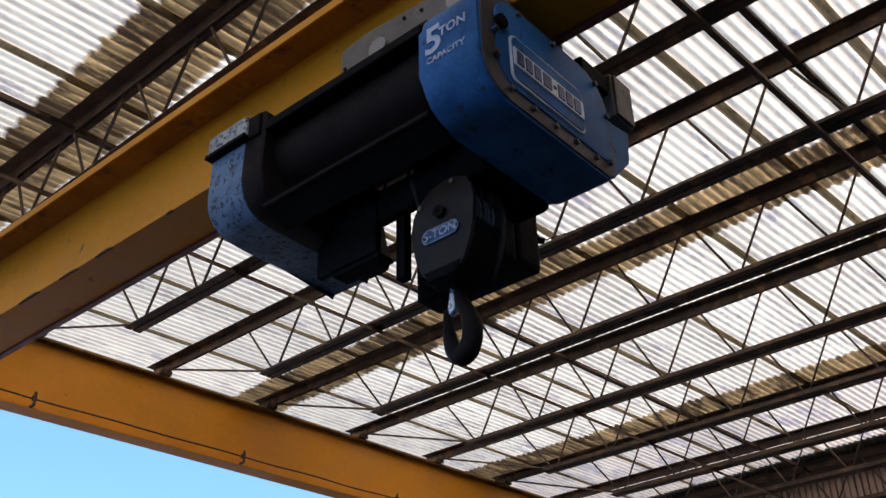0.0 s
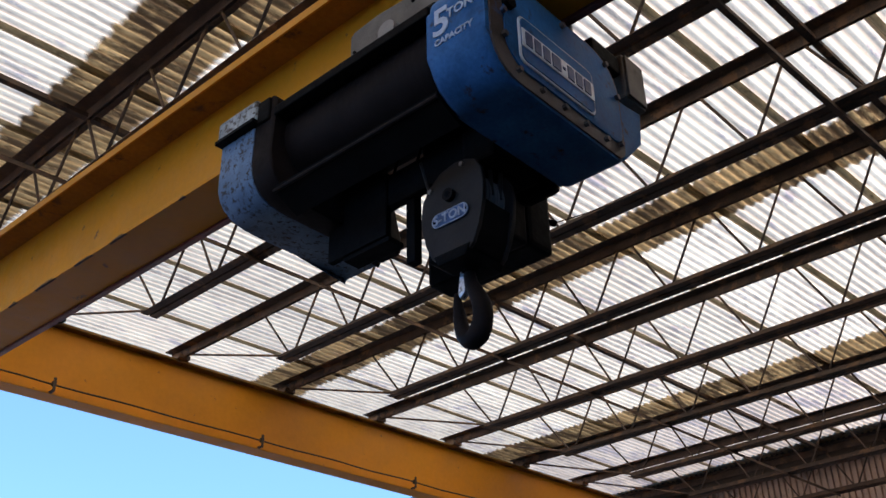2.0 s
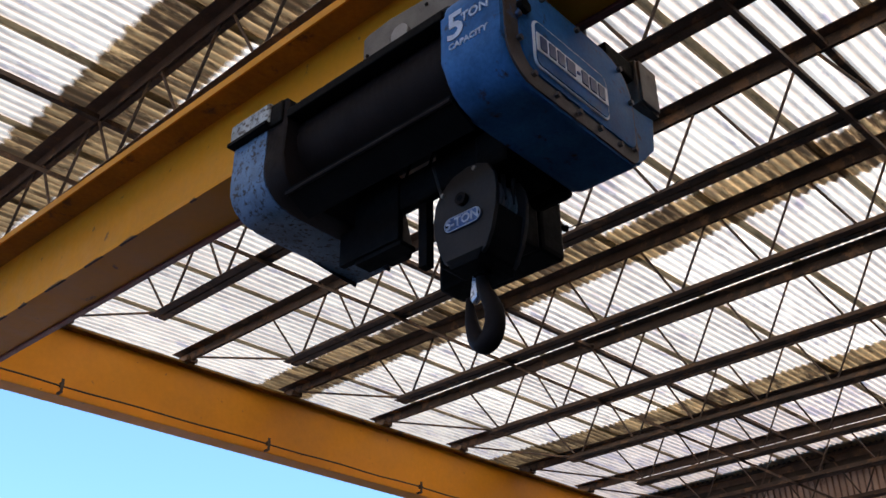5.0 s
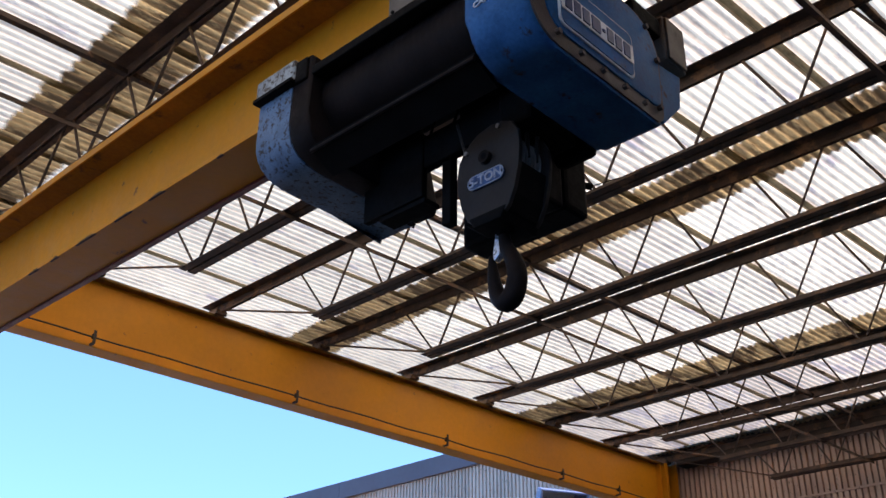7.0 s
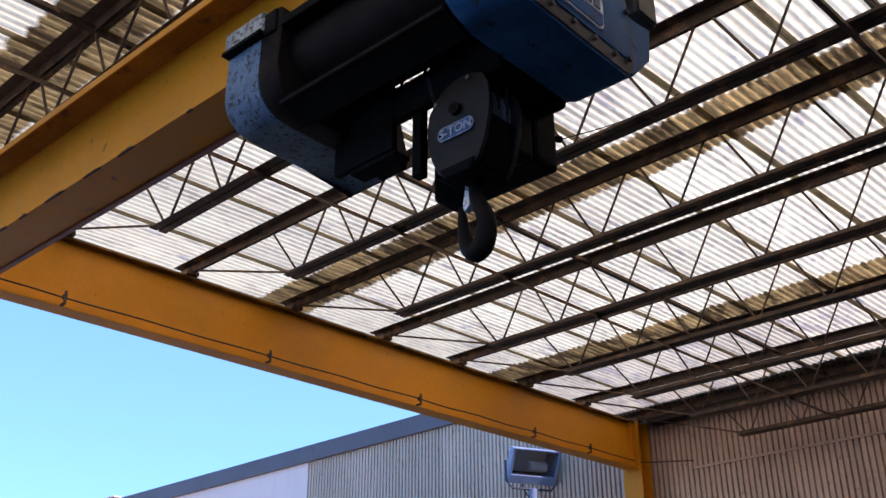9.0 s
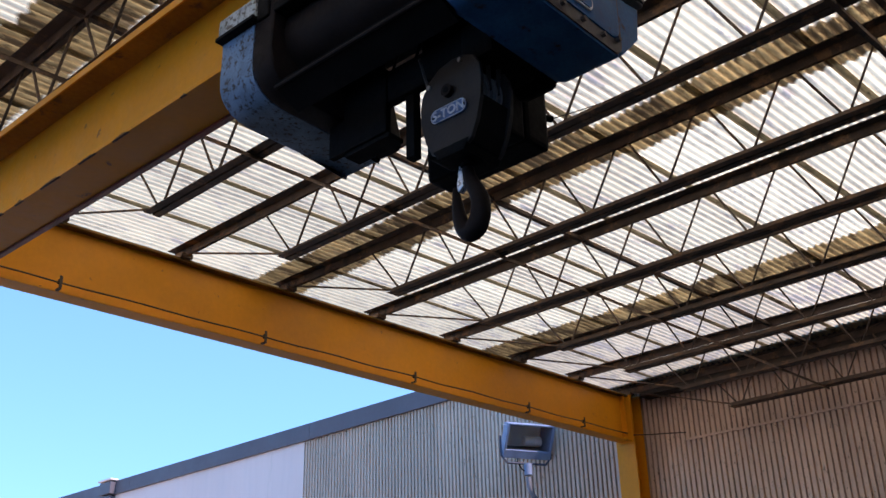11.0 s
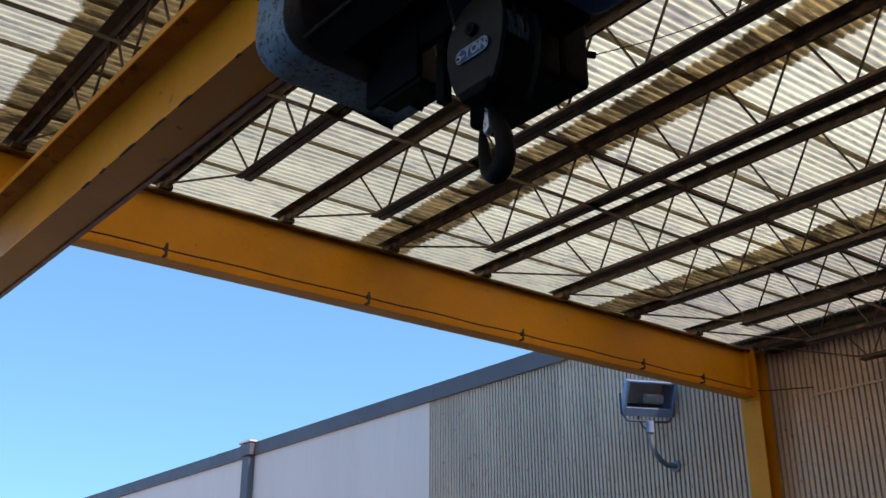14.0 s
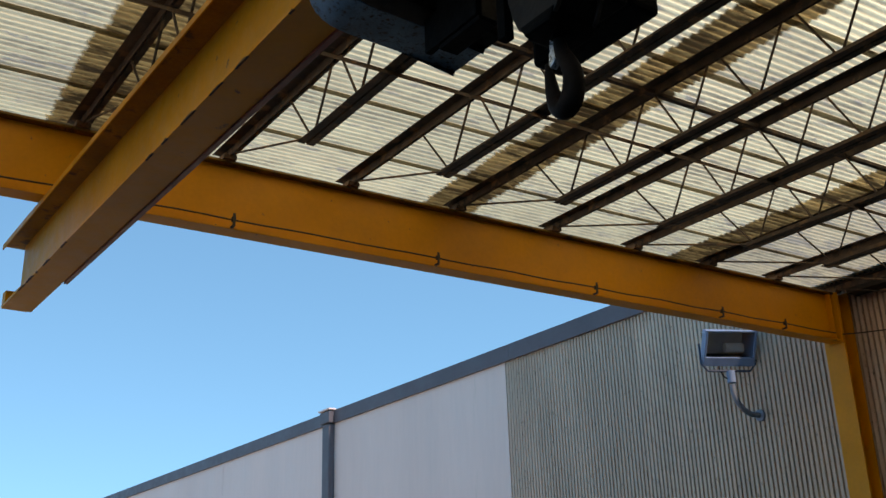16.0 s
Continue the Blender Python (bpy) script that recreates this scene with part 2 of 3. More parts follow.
# ---- mesh helpers ----
def part(name, bm, mat, parent=None, label="", smooth=False, m=None):
    """Links a bmesh as one mesh object, under a thing or a part when one is given."""
    bmesh.ops.recalc_face_normals(bm, faces=bm.faces)
    me = bpy.data.meshes.new(name)
    bm.to_mesh(me)
    bm.free()
    me.materials.append(mat)
    if smooth:
        for p in me.polygons:
            p.use_smooth = True
        me.set_sharp_from_angle(angle=radians(40))
    ob = new(name, me)
    ob.parent = parent
    if m is not None:
        ob.matrix_basis = m
    if label:
        ob["label"] = label
    return ob


def empty(name, m, label, category, group="", kind=""):
    ob = new(name)
    ob.matrix_basis = m
    return tagged(ob, label, category, group, kind)


def add_box(bm, lo, hi, bevel=0.0, m=None):
    mat = Matrix.Translation([(a + b) / 2 for a, b in zip(lo, hi)]) @ Matrix.Diagonal([abs(b - a) for a, b in zip(lo, hi)] + [1])
    r = bmesh.ops.create_cube(bm, size=1.0, matrix=(m or Matrix()) @ mat)
    if bevel:
        edges = list({e for v in r["verts"] for e in v.link_edges})
        bmesh.ops.bevel(bm, geom=edges, offset=bevel, segments=2, affect="EDGES", profile=0.6)
    return bm


def box(lo, hi, bevel=0.0, m=None):
    return add_box(bmesh.new(), lo, hi, bevel, m)


def add_rod(bm, a, b, r, sides=8, r2=None, caps=True):
    a, b = Vector(a), Vector(b)
    d = b - a
    m = Matrix.Translation((a + b) / 2) @ d.to_track_quat("Z", "Y").to_matrix().to_4x4()
    bmesh.ops.create_cone(bm, cap_ends=caps, segments=sides, radius1=r, radius2=r if r2 is None else r2, depth=d.length, matrix=m)
    return bm


def rod(a, b, r, sides=8, r2=None):
    return add_rod(bmesh.new(), a, b, r, sides, r2)


def prism(outline, axis, lo, hi, bevel=0.0, segments=2):
    """An outline of 2D points pushed out along an axis: 'x' takes (y, z), 'y' takes (x, z), 'z' takes (x, y)."""
    bm = bmesh.new()

    def at(p, d):
        return {"x": (d, p[0], p[1]), "y": (p[0], d, p[1]), "z": (p[0], p[1], d)}[axis]
    a = [bm.verts.new(at(p, lo)) for p in outline]
    b = [bm.verts.new(at(p, hi)) for p in outline]
    n = len(outline)
    caps = [bm.faces.new(a), bm.faces.new(b[::-1])]
    for i in range(n):
        bm.faces.new((a[i], b[i], b[(i + 1) % n], a[(i + 1) % n]))
    if bevel:
        edges = list({e for f in caps for e in f.edges})
        bmesh.ops.bevel(bm, geom=edges, offset=bevel, segments=segments, affect="EDGES", profile=0.6)
    return bm


def rounded(x0, z0, x1, z1, r, n=5):
    """A rectangle with round corners; r is one radius or four (from low left, anticlockwise)."""
    r = (r,) * 4 if isinstance(r, (int, float)) else r
    out = []
    for k, (cx, cz, sx, sz) in enumerate(((x0, z0, 1, 1), (x1, z0, -1, 1), (x1, z1, -1, -1), (x0, z1, 1, -1))):
        ox, oz = cx + sx * r[k], cz + sz * r[k]
        for i in range(n + 1):
            a = radians(180 + 90 * k + 90 * i / n)
            out.append((ox + r[k] * math.cos(a), oz + r[k] * math.sin(a)))
    return out


def tube(path, radius, sides=10, closed_ends=True):
    """A round bar along a path; radius is one number or one for each point."""
    bm = bmesh.new()
    pts = [Vector(p) for p in path]
    rad = [radius] * len(pts) if isinstance(radius, (int, float)) else radius
    rings, side = [], None
    for i, p in enumerate(pts):
        way = (pts[min(i + 1, len(pts) - 1)] - pts[max(i - 1, 0)]).normalized()
        if side is None:
            side = way.orthogonal().normalized()
        side = (side - way * side.dot(way)).normalized()
        up = way.cross(side)
        rings.append([bm.verts.new(p + rad[i] * (math.cos(2 * math.pi * k / sides) * side + math.sin(2 * math.pi * k / sides) * up)) for k in range(sides)])
    for a, b in zip(rings, rings[1:]):
        for k in range(sides):
            bm.faces.new((a[k], a[(k + 1) % sides], b[(k + 1) % sides], b[k]))
    if closed_ends:
        bm.faces.new(rings[0][::-1])
        bm.faces.new(rings[-1])
    return bm


def letters(name, words, size, mat, parent, m, depth=0.002, label="", squeeze=1.0):
    """Raised lettering as one mesh, centred on its place."""
    cu = bpy.data.curves.new(name, "FONT")
    cu.body, cu.size, cu.extrude, cu.align_x, cu.align_y, cu.offset = words, size, depth, "CENTER", "CENTER", size * 0.02
    cu.resolution_u = 3
    tmp = new("lettering", cu)
    bpy.context.view_layer.update()
    me = bpy.data.meshes.new_from_object(tmp.evaluated_get(bpy.context.evaluated_depsgraph_get()))
    bpy.data.objects.remove(tmp)
    me.materials.clear()
    me.materials.append(mat)
    ob = new(name, me)
    ob.parent = parent
    ob.matrix_basis = m @ Matrix.Diagonal((squeeze, 1, 1, 1))
    if label:
        ob["label"] = label
    return ob


H = 5.0                       # level of the joists' bottom chords
JOIST_TURN = math.degrees(math.atan(0.039))
TRACK_TURN = math.degrees(math.atan(0.057))

# ---- ground ----
ground = part("ground", box((-400, -400, -0.3), (400, 400, 0.0)), GROUND)
tagged(ground, "stained dark asphalt yard reaching far out", "ground", kind="structure")

# unseen slab added to bounce warm light onto the outer wall
bounce_slab = part("pavement", box((-60, 2.6, 0.0), (7.0, 60, 0.012)), BOUNCE_SLAB)
tagged(bounce_slab, "warm pale slab added out of view to bounce light", "pavement", kind="structure")

# ---- edge beam and column ----
BEAM_Y0, BEAM_Y1, BEAM_LOW, BEAM_TOP = 1.478, 1.66, H - 0.17, H + 0.475
web_y = (BEAM_Y0 + BEAM_Y1) / 2
edge_beam = empty("edge_beam", pose(0, 0, 0), "deep yellow steel edge girder under the roof joists", "beam", kind="structure")
part("web", box((-9.0, web_y - 0.008, BEAM_LOW + 0.02), (6.90, web_y + 0.008, BEAM_TOP - 0.02)), YELLOW, edge_beam)
part("bottom_flange", box((-9.0, BEAM_Y0, BEAM_LOW), (6.90, BEAM_Y1, BEAM_LOW + 0.022), 0.003), YELLOW, edge_beam)
part("top_flange", box((-9.0, BEAM_Y0, BEAM_TOP - 0.022), (6.90, BEAM_Y1, BEAM_TOP), 0.003), YELLOW_BROWN, edge_beam, "dark yellow-brown top flange")
part("end_plate", box((6.90, BEAM_Y0 - 0.02, BEAM_LOW - 0.02), (6.918, BEAM_Y1 + 0.02, BEAM_TOP), 0.002), YELLOW, edge_beam)
part("stiffener", box((6.82, BEAM_Y0 + 0.01, BEAM_LOW + 0.022), (6.835, web_y - 0.008, BEAM_TOP - 0.022)), YELLOW, edge_beam)

column = empty("column", pose(6.92, 1.45, 0), "yellow steel column carrying the edge girder", "column", kind="structure")
part("flange", box((0, 0, 0), (0.018, 0.30, H + 0.50), 0.002), YELLOW, column)
part("flange", box((0.222, 0, 0), (0.24, 0.30, H + 0.50), 0.002), YELLOW, column)
part("web", box((0.018, 0.142, 0), (0.222, 0.158, H + 0.50)), YELLOW, column)
part("base_plate", box((-0.08, -0.08, 0.0), (0.32, 0.38, 0.025), 0.004), YELLOW, column)

# conduit along the girder with its clips
conduit = empty("conduit_run", pose(0, 0, 0), "thin dark conduit clipped along the yellow girder", "conduit")
line = [(-9.0 + 0.25 * i, 1.432 + 0.004 * math.sin(i * 1.7), H - 0.095 - 0.010 * math.sin(i * 0.74) ** 2) for i in range(64)]
part("pipe", tube(line, 0.0075, 6), CABLE, conduit, smooth=True)
part("tail", tube([(6.88, 1.43, H - 0.098), (7.0, 1.25, H - 0.11), (7.12, 1.0, H - 0.12), (7.21, 0.82, H - 0.13)], 0.008, 6), CABLE, conduit, smooth=True)
for cx in (-7.45, -5.37, -3.30, -1.226, 0.845, 2.828, 4.723, 5.80):
    c = box((cx - 0.012, 1.415, H - 0.165), (cx + 0.012, 1.4775, H - 0.150))
    add_box(c, (cx - 0.012, 1.412, H - 0.165), (cx + 0.012, 1.420, H - 0.045))
    add_box(c, (cx - 0.016, 1.412, H - 0.115), (cx + 0.016, 1.448, H - 0.075), 0.004)
    part("clip", c, CABLE, conduit)

# ---- roof joists ----
ROOF_Z = 0.575                # top of the joists above their bottom chords
BACK = -13.0


def bar_joist():
    ob = empty("bar_joist", Matrix(), "dark rusty open-web steel roof joist", "joist", "roof joists")

    def angle_pair(name, z, up, y0, y1, leg, t=0.006):
        for k in (-1, 1):
            ell = [(k * 0.008, z), (k * (0.008 + leg), z), (k * (0.008 + leg), z + up * t), (k * (0.008 + t), z + up * t), (k * (0.008 + t), z + up * leg), (k * 0.008, z + up * leg)]
            part(name, prism(ell, "y", y0, y1), STEEL, ob)
    angle_pair("top_chord", ROOF_Z, -1, BACK, 1.64, 0.084)
    angle_pair("bottom_chord", 0.0, 1, BACK + 1.2, 0.0, 0.060)
    part("seat", box((-0.06, 1.44, BEAM_TOP - H), (0.06, 1.64, ROOF_Z - 0.058), 0.004), STEEL, ob)
    low, high = 0.02, ROOF_Z - 0.04

    def web_rod(a, b, shared=None):
        if shared is None:
            return part("web_rod", rod(a, b, 0.010, 6), STEEL, ob)
        r = new("web_rod", shared.data)
        r.parent, r.location = ob, (0, a[1], 0)
        return r
    web_rod((0, 1.46, ROOF_Z - 0.05), (0, -0.08, low))
    web_rod((0, -0.10, low), (0, 0.30, high))
    first = part("web_rod", rod((0, 0, low), (0, -0.30, high), 0.010, 6), STEEL, ob, m=pose(0, -0.14, 0))
    second = part("web_rod", rod((0, 0, high), (0, -0.28, low), 0.010, 6), STEEL, ob, m=pose(0, -0.52, 0))
    y = -0.82
    while y > BACK + 1.3:
        web_rod((0, y), None, first)
        web_rod((0, y - 0.38), None, second)
        y -= 0.68
    return ob


joist = bar_joist()
JOISTS = (-4.92, -3.70, -2.48, -1.22, 0.0, 1.21, 2.42, 3.58, 4.76, 5.90, 7.02)
joist.matrix_basis = pose(JOISTS[0], 0, H, 0, 0, JOIST_TURN)
for x in JOISTS[1:]:
    copy_thing(joist, pose(x, 0, H, 0, 0, JOIST_TURN))

# bridging bars across the joists
for y, z in ((-1.25, -0.012), (-4.70, -0.012), (-4.67, ROOF_Z - 0.075), (-1.22, ROOF_Z - 0.075), (-8.2, -0.012), (-8.2, ROOF_Z - 0.075)):
    b = box((-6.0, -0.022, -0.004), (7.1, 0.022, 0.0))
    add_box(b, (-6.0, -0.022, -0.0), (7.1, -0.017, 0.03 if z > 0 else -0.03))
    br = part("bridging_bar", b, STEEL, m=pose(0, y, H + z))
    tagged(br, "dark steel bridging bar running across the joists", "bridging bar", "bridging bars")

# ---- neighbouring building ----
WALL_X = 7.27                 # face of the cladding where y is 0
wall_m = pose(WALL_X, 0, 0, 0, 0, JOIST_TURN)
wall = empty("wall_east", wall_m, "tall grey ribbed metal wall of the neighbouring building", "wall", kind="structure")
part("core", box((0.05, -30, 0), (0.30, 62, H + 1.48)), PLAIN, wall)


def cladding_sheet(width, height, pitch, deep):
    bm = bmesh.new()
    prof = []
    n = round(width / pitch)
    for i in range(n):
        y = i * pitch
        prof += [(0, y), (0, y + pitch * 0.60), (deep, y + pitch * 0.67), (deep, y + pitch * 0.93)]
    prof.append((0, n * pitch))
    a = [bm.verts.new((x, y, 0)) for x, y in prof]
    b = [bm.verts.new((x, y, height)) for x, y in prof]
    for i in range(len(prof) - 1):
        bm.faces.new((a[i], a[i + 1], b[i + 1], b[i]))
    bmesh.ops.recalc_face_normals(bm, faces=bm.faces)
    me = bpy.data.meshes.new("cladding_sheet")
    bm.to_mesh(me)
    bm.free()
    me.materials.append(WALL)
    return me


PITCH = 0.0765
sheet_mesh = cladding_sheet(PITCH * 11, H + 1.22, PITCH, 0.040)
y = 8.75 - PITCH * 11
while y > -12:
    ob = new("cladding_sheet", sheet_mesh)
    ob.parent, ob.location = wall, (0.0, y, 0.0)
    y -= PITCH * 11
y = 8.75
for wide in (6.6, 6.6, 6.6, 6.6, 6.6, 6.6, 6.6):
    part("wall_panel", box((0.0, y + 0.006, 0), (0.048, y + wide - 0.006, H + 1.22), 0.004), PANEL, wall)
    y += wide
fy = -16.0
while fy < 55:
    part("fascia_panel", box((-0.06, fy + 0.003, H + 1.215), (0.32, fy + 6.14 - 0.003, H + 1.52), 0.006), FASCIA, wall)
    fy += 6.14
downpipe = empty("downpipe", wall_m, "dark grey square downpipe on a white panel wall", "downpipe")
part("pipe", box((-0.16, 15.35, 0.05), (-0.002, 15.68, H + 1.20), 0.02), FASCIA, downpipe)
part("outlet_box", box((-0.20, 15.28, H + 1.22), (-0.062, 15.75, H + 1.50), 0.02), FASCIA, downpipe)
part("cap", box((-0.22, 15.25, H + 1.52), (-0.02, 15.80, H + 1.56), 0.01), PANEL, downpipe, "white cap")
girt = part("wall_seam", box((-0.022, -14.0, H - 0.235), (-0.002, 0.85, H - 0.205), 0.003), WALL, m=wall_m)
tagged(girt, "raised lap where two rows of ribbed cladding meet", "seam", kind="structure")

# dark strip standing in for the shade below the roof edge
shade_strip = part("wall_ledger", box((-0.24, -12.0, H + 0.43), (-0.003, 1.35, H + 0.555), 0.006), SHADE_STRIP, m=wall_m)
tagged(shade_strip, "dark strip painting the shade along the wall under the roof edge", "gutter", kind="structure")

# unseen closing walls behind and beside; the low west one blocks ground bounce
wall_south = part("wall_south", box((-9.0, BACK - 1.2, 0), (7.6, BACK - 1.0, H + 0.9)), PLAIN)
wall_west = part("wall_west", box((-9.9, BACK - 1.2, 0), (-9.75, 1.45, 2.5)), PLAIN)
tagged(wall_west, "plain dark closing wall, added out of view", "wall", kind="structure")
tagged(wall_south, "plain dark closing wall, added out of view", "wall", kind="structure")

# ---- overhead track ----
track_m = pose(-2.645, 0, H, 0, 0, TRACK_TURN)
track = empty("crane_track_beam", track_m, "yellow monorail beam reaching out past the roof edge", "beam")
T0, T1 = -12.0, 2.72
part("bottom_flange", box((0.0, T0, -0.762), (0.25, T1, -0.738), 0.003), YELLOW, track)
part("web", prism([(T0, -0.738), (T1 - 0.02, -0.738), (T1 - 0.02, -0.66), (T1 - 0.10, -0.66), (T1 - 0.10, -0.204), (T0, -0.204)], "x", 0.117, 0.133), YELLOW_TRACK, track)
# darker yellow paints the shade under this plate; the lips stay bright
part("top_flange", box((-0.0375, T0, -0.204), (0.2875, T1, -0.190), 0.002), YELLOW_SHADED, track, "top flange darkened for the shade on its underside")
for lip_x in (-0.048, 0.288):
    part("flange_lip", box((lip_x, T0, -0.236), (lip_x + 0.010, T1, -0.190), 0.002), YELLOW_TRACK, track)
part("stop_block", box((0.02, T1 - 0.02, -0.738), (0.23, T1 + 0.09, -0.60), 0.004), YELLOW, track)
part("conductor_bar", box((0.252, T0, -0.775), (0.285, T1 - 0.95, -0.735), 0.004), material("dark red conductor cover", (0.16, 0.03, 0.02), 0.5), track, "dark red cover strip")
rng = random.Random(4)
RUST = material("bare rust", (0.10, 0.045, 0.02), 0.85, vary=0.4, scale=30, bump=0.3)
for i in range(22):
    yy, ll = rng.uniform(-4.2, 2.4), rng.uniform(0.03, 0.22)
    part("rust_patch", prism([(yy, -0.7625), (yy + ll * 0.3, -0.7625 + rng.uniform(0.006, 0.016)), (yy + ll * 0.7, -0.7625 + rng.uniform(0.003, 0.010)), (yy + ll, -0.7625)], "x", -0.0012, 0.012), RUST, track)
for s in (0.0, 0.19):
    part("clamp", box((s - 0.03, 1.47, -0.190), (s + 0.09, 1.70, -0.1705), 0.003), YELLOW, track)

# ---- hoist ----
hoist = empty("hoist", track_m, "blue electric wire-rope hoist hanging from the yellow track", "hoist")
YF, YB = -4.70, -4.455
gear = part("gear_case", prism(rounded(-0.31, -1.355, 0.455, -0.90, (0.15, 0.06, 0.16, 0.12), 6), "y", YF, YB, 0.028, 3), BLUE, hoist, "blue enamelled gear case, scuffed at its edges", smooth=True)
part("gear_cover", prism(rounded(-0.225, -1.285, 0.43, -0.925, (0.11, 0.05, 0.14, 0.10), 6), "y", YF - 0.012, YF + 0.004, 0.006), BLUE, gear, smooth=True)
bolts = [(-0.235, -1.10), (-0.235, -1.20), (-0.17, -1.305), (-0.05, -1.318), (0.07, -1.318), (0.19, -1.318), (0.31, -1.318), (0.405, -1.29), (0.415, -1.08), (0.36, -0.96), (0.10, -0.945), (-0.10, -0.945)]
for bx, bz in bolts:
    part("bolt", rod((bx, YF - 0.026, bz), (bx, YF - 0.010, bz), 0.011, 6), RIM, gear)
part("oil_plug", rod((-0.205, YF - 0.030, -1.05), (-0.205, YF - 0.008, -1.05), 0.026, 12), BLACK, gear)
part("worn_rim", prism(rounded(-0.292, -1.343, 0.446, -0.912, (0.14, 0.055, 0.15, 0.11), 6), "y", YF - 0.006, YF + 0.004), RIM, gear, "rim with paint worn to brown primer", smooth=True)
part("side_flange", prism([(0.44, -1.25), (0.60, -1.21), (0.725, -1.08), (0.75, -0.92), (0.66, -0.94), (0.44, -0.95)], "y", -4.625, -4.58, 0.008), BLUE, hoist)
# maker's plate: its name is drawn as plain bars
sign = part("name_plate", prism(rounded(-0.160, -1.258, 0.255, -1.065, 0.028, 4), "y", YF - 0.018, YF - 0.011), WHITE, gear, "blue and white maker's plate")
part("plate_field", prism(rounded(-0.152, -1.250, 0.247, -1.073, 0.024, 4), "y", YF - 0.0215, YF - 0.017), BLUE, sign)
part("plate_band", box((-0.152, YF - 0.025, -1.197), (0.247, YF - 0.021, -1.123)), WHITE, sign)
bx = -0.137
for w in (0.040, 0.040, 0.042, 0.052, 0.020, 0.040, 0.042, 0.042):
    tall = 0.010 if w < 0.03 else 0.054
    part("plate_bar", box((bx, YF - 0.0285, -1.160 - tall / 2), (bx + w - 0.006, YF - 0.0245, -1.160 + tall / 2)), NAVY, sign)
    bx += w + 0.007
# lettering on the side of the gear case
side = Matrix(((0, 0, -1, 0), (-1, 0, 0, 0), (0, 1, 0, 0), (0, 0, 0, 1)))
letters("capacity_figure", "5", 0.155, FADED, gear, Matrix.Translation((-0.312, -4.520, -1.084)) @ side, label="white painted figure")
letters("capacity_word", "TON", 0.052, FADED, gear, Matrix.Translation((-0.312, -4.602, -1.066)) @ side, label="white painted word")
letters("capacity_word", "CAPACITY", 0.034, FADED, gear, Matrix.Translation((-0.312, -4.570, -1.162)) @ side, label="white painted word")

# far end frame with its worn strap
U0, U1 = -3.55, -3.35
out = [(-0.30, -0.90), (-0.30, -1.16)] + [(-0.16 + 0.14 * math.cos(radians(a)), -1.19 + 0.125 * math.sin(radians(a))) for a in range(190, 271, 16)] + [(-0.10, -1.318), (0.385, -1.322), (0.40, -1.28)]
inn = [(x + (0.022 if i < 3 else 0.010), z + (0.0 if i < 2 else 0.022)) for i, (x, z) in enumerate(out)]
end_frame = part("end_frame", prism(out + inn[::-1], "y", U0, U1, 0.004), BLUE_WORN, hoist, "pale blue end strap with flaked paint", smooth=True)
part("end_plate", prism(out + [(0.37, -1.20), (0.30, -0.90)], "y", U0 - 0.115, U0 - 0.001, 0.012), DRUM, hoist, "oily dark end plate of the drum frame", smooth=True)
part("end_web", prism([(-0.27, -0.86), (-0.27, -1.17), (-0.15, -1.29), (0.27, -1.29), (0.29, -1.20), (0.29, -0.86)], "y", U0, U1 - 0.04, 0.01), BLACK, hoist)
part("strap_lip", box((-0.335, U0 - 0.03, -1.000), (-0.285, U1 + 0.005, -0.983), 0.003), BLACK, end_frame)
part("strap_head", box((-0.318, U0 - 0.025, -0.985), (-0.262, U1 + 0.012, -0.886), 0.010), PALE, end_frame, "pale strap head with rust speckles")
part("strap_plate", box((-0.312, U0 - 0.095, -1.005), (-0.10, U0 - 0.027, -0.905), 0.006), BLACK, end_frame, "dark corner block")

# drum, guards and frame
prof = [(-4.44, 0.0), (-4.44, 0.155)]
for i in range(27):
    prof += [(-4.41 + i * 0.030, 0.155), (-4.40 + i * 0.030, 0.1558), (-4.39 + i * 0.030, 0.155)]
prof += [(-3.58, 0.155), (-3.58, 0.0)]
drum = bmesh.new()
ring = [drum.verts.new((-0.09, y, -1.06 + r)) for y, r in prof]
edges = [drum.edges.new(p) for p in zip(ring, ring[1:])]
bmesh.ops.spin(drum, geom=ring + edges, cent=(-0.09, 0, -1.06), axis=(0, 1, 0), angle=2 * math.pi, steps=36, use_merge=True)
part("drum", drum, DRUM, hoist, smooth=True)
part("top_frame", box((-0.26, -4.45, -0.975), (0.30, -3.66, -0.902), 0.012), BLACK, hoist)
part("frame_rail", box((-0.30, -4.45, -0.995), (-0.25, -3.66, -0.955), 0.006), BLACK, hoist)
part("drum_guard", prism([(-0.265, -1.300), (-0.255, -1.320), (-0.15, -1.375), (-0.14, -1.365), (-0.235, -1.300)], "y", -4.45, U0 - 0.10), BLACK, hoist)
part("guard_rim", rod((-0.262, -4.45, -1.318), (-0.262, U0 - 0.10, -1.318), 0.008, 8), DRUM, hoist)
part("motor", rod((0.30, -4.42, -1.08), (0.30, -4.02, -1.08), 0.155, 28), BLACK, hoist, smooth=True)
part("control_box", box((0.44, -4.27, -1.49), (0.587, -3.76, -1.02), 0.02), BLACK, hoist)
part("brake_box", box((0.29, -4.265, -1.50), (0.438, -3.90, -1.04), 0.015), BLACK, hoist)
part("motor_end", box((0.36, -4.44, -1.36), (0.43, -4.272, -1.06), 0.03), BLACK, hoist)
part("lower_frame", box((0.06, -4.42, -1.36), (0.32, -4.275, -1.20), 0.015), BLACK, hoist)
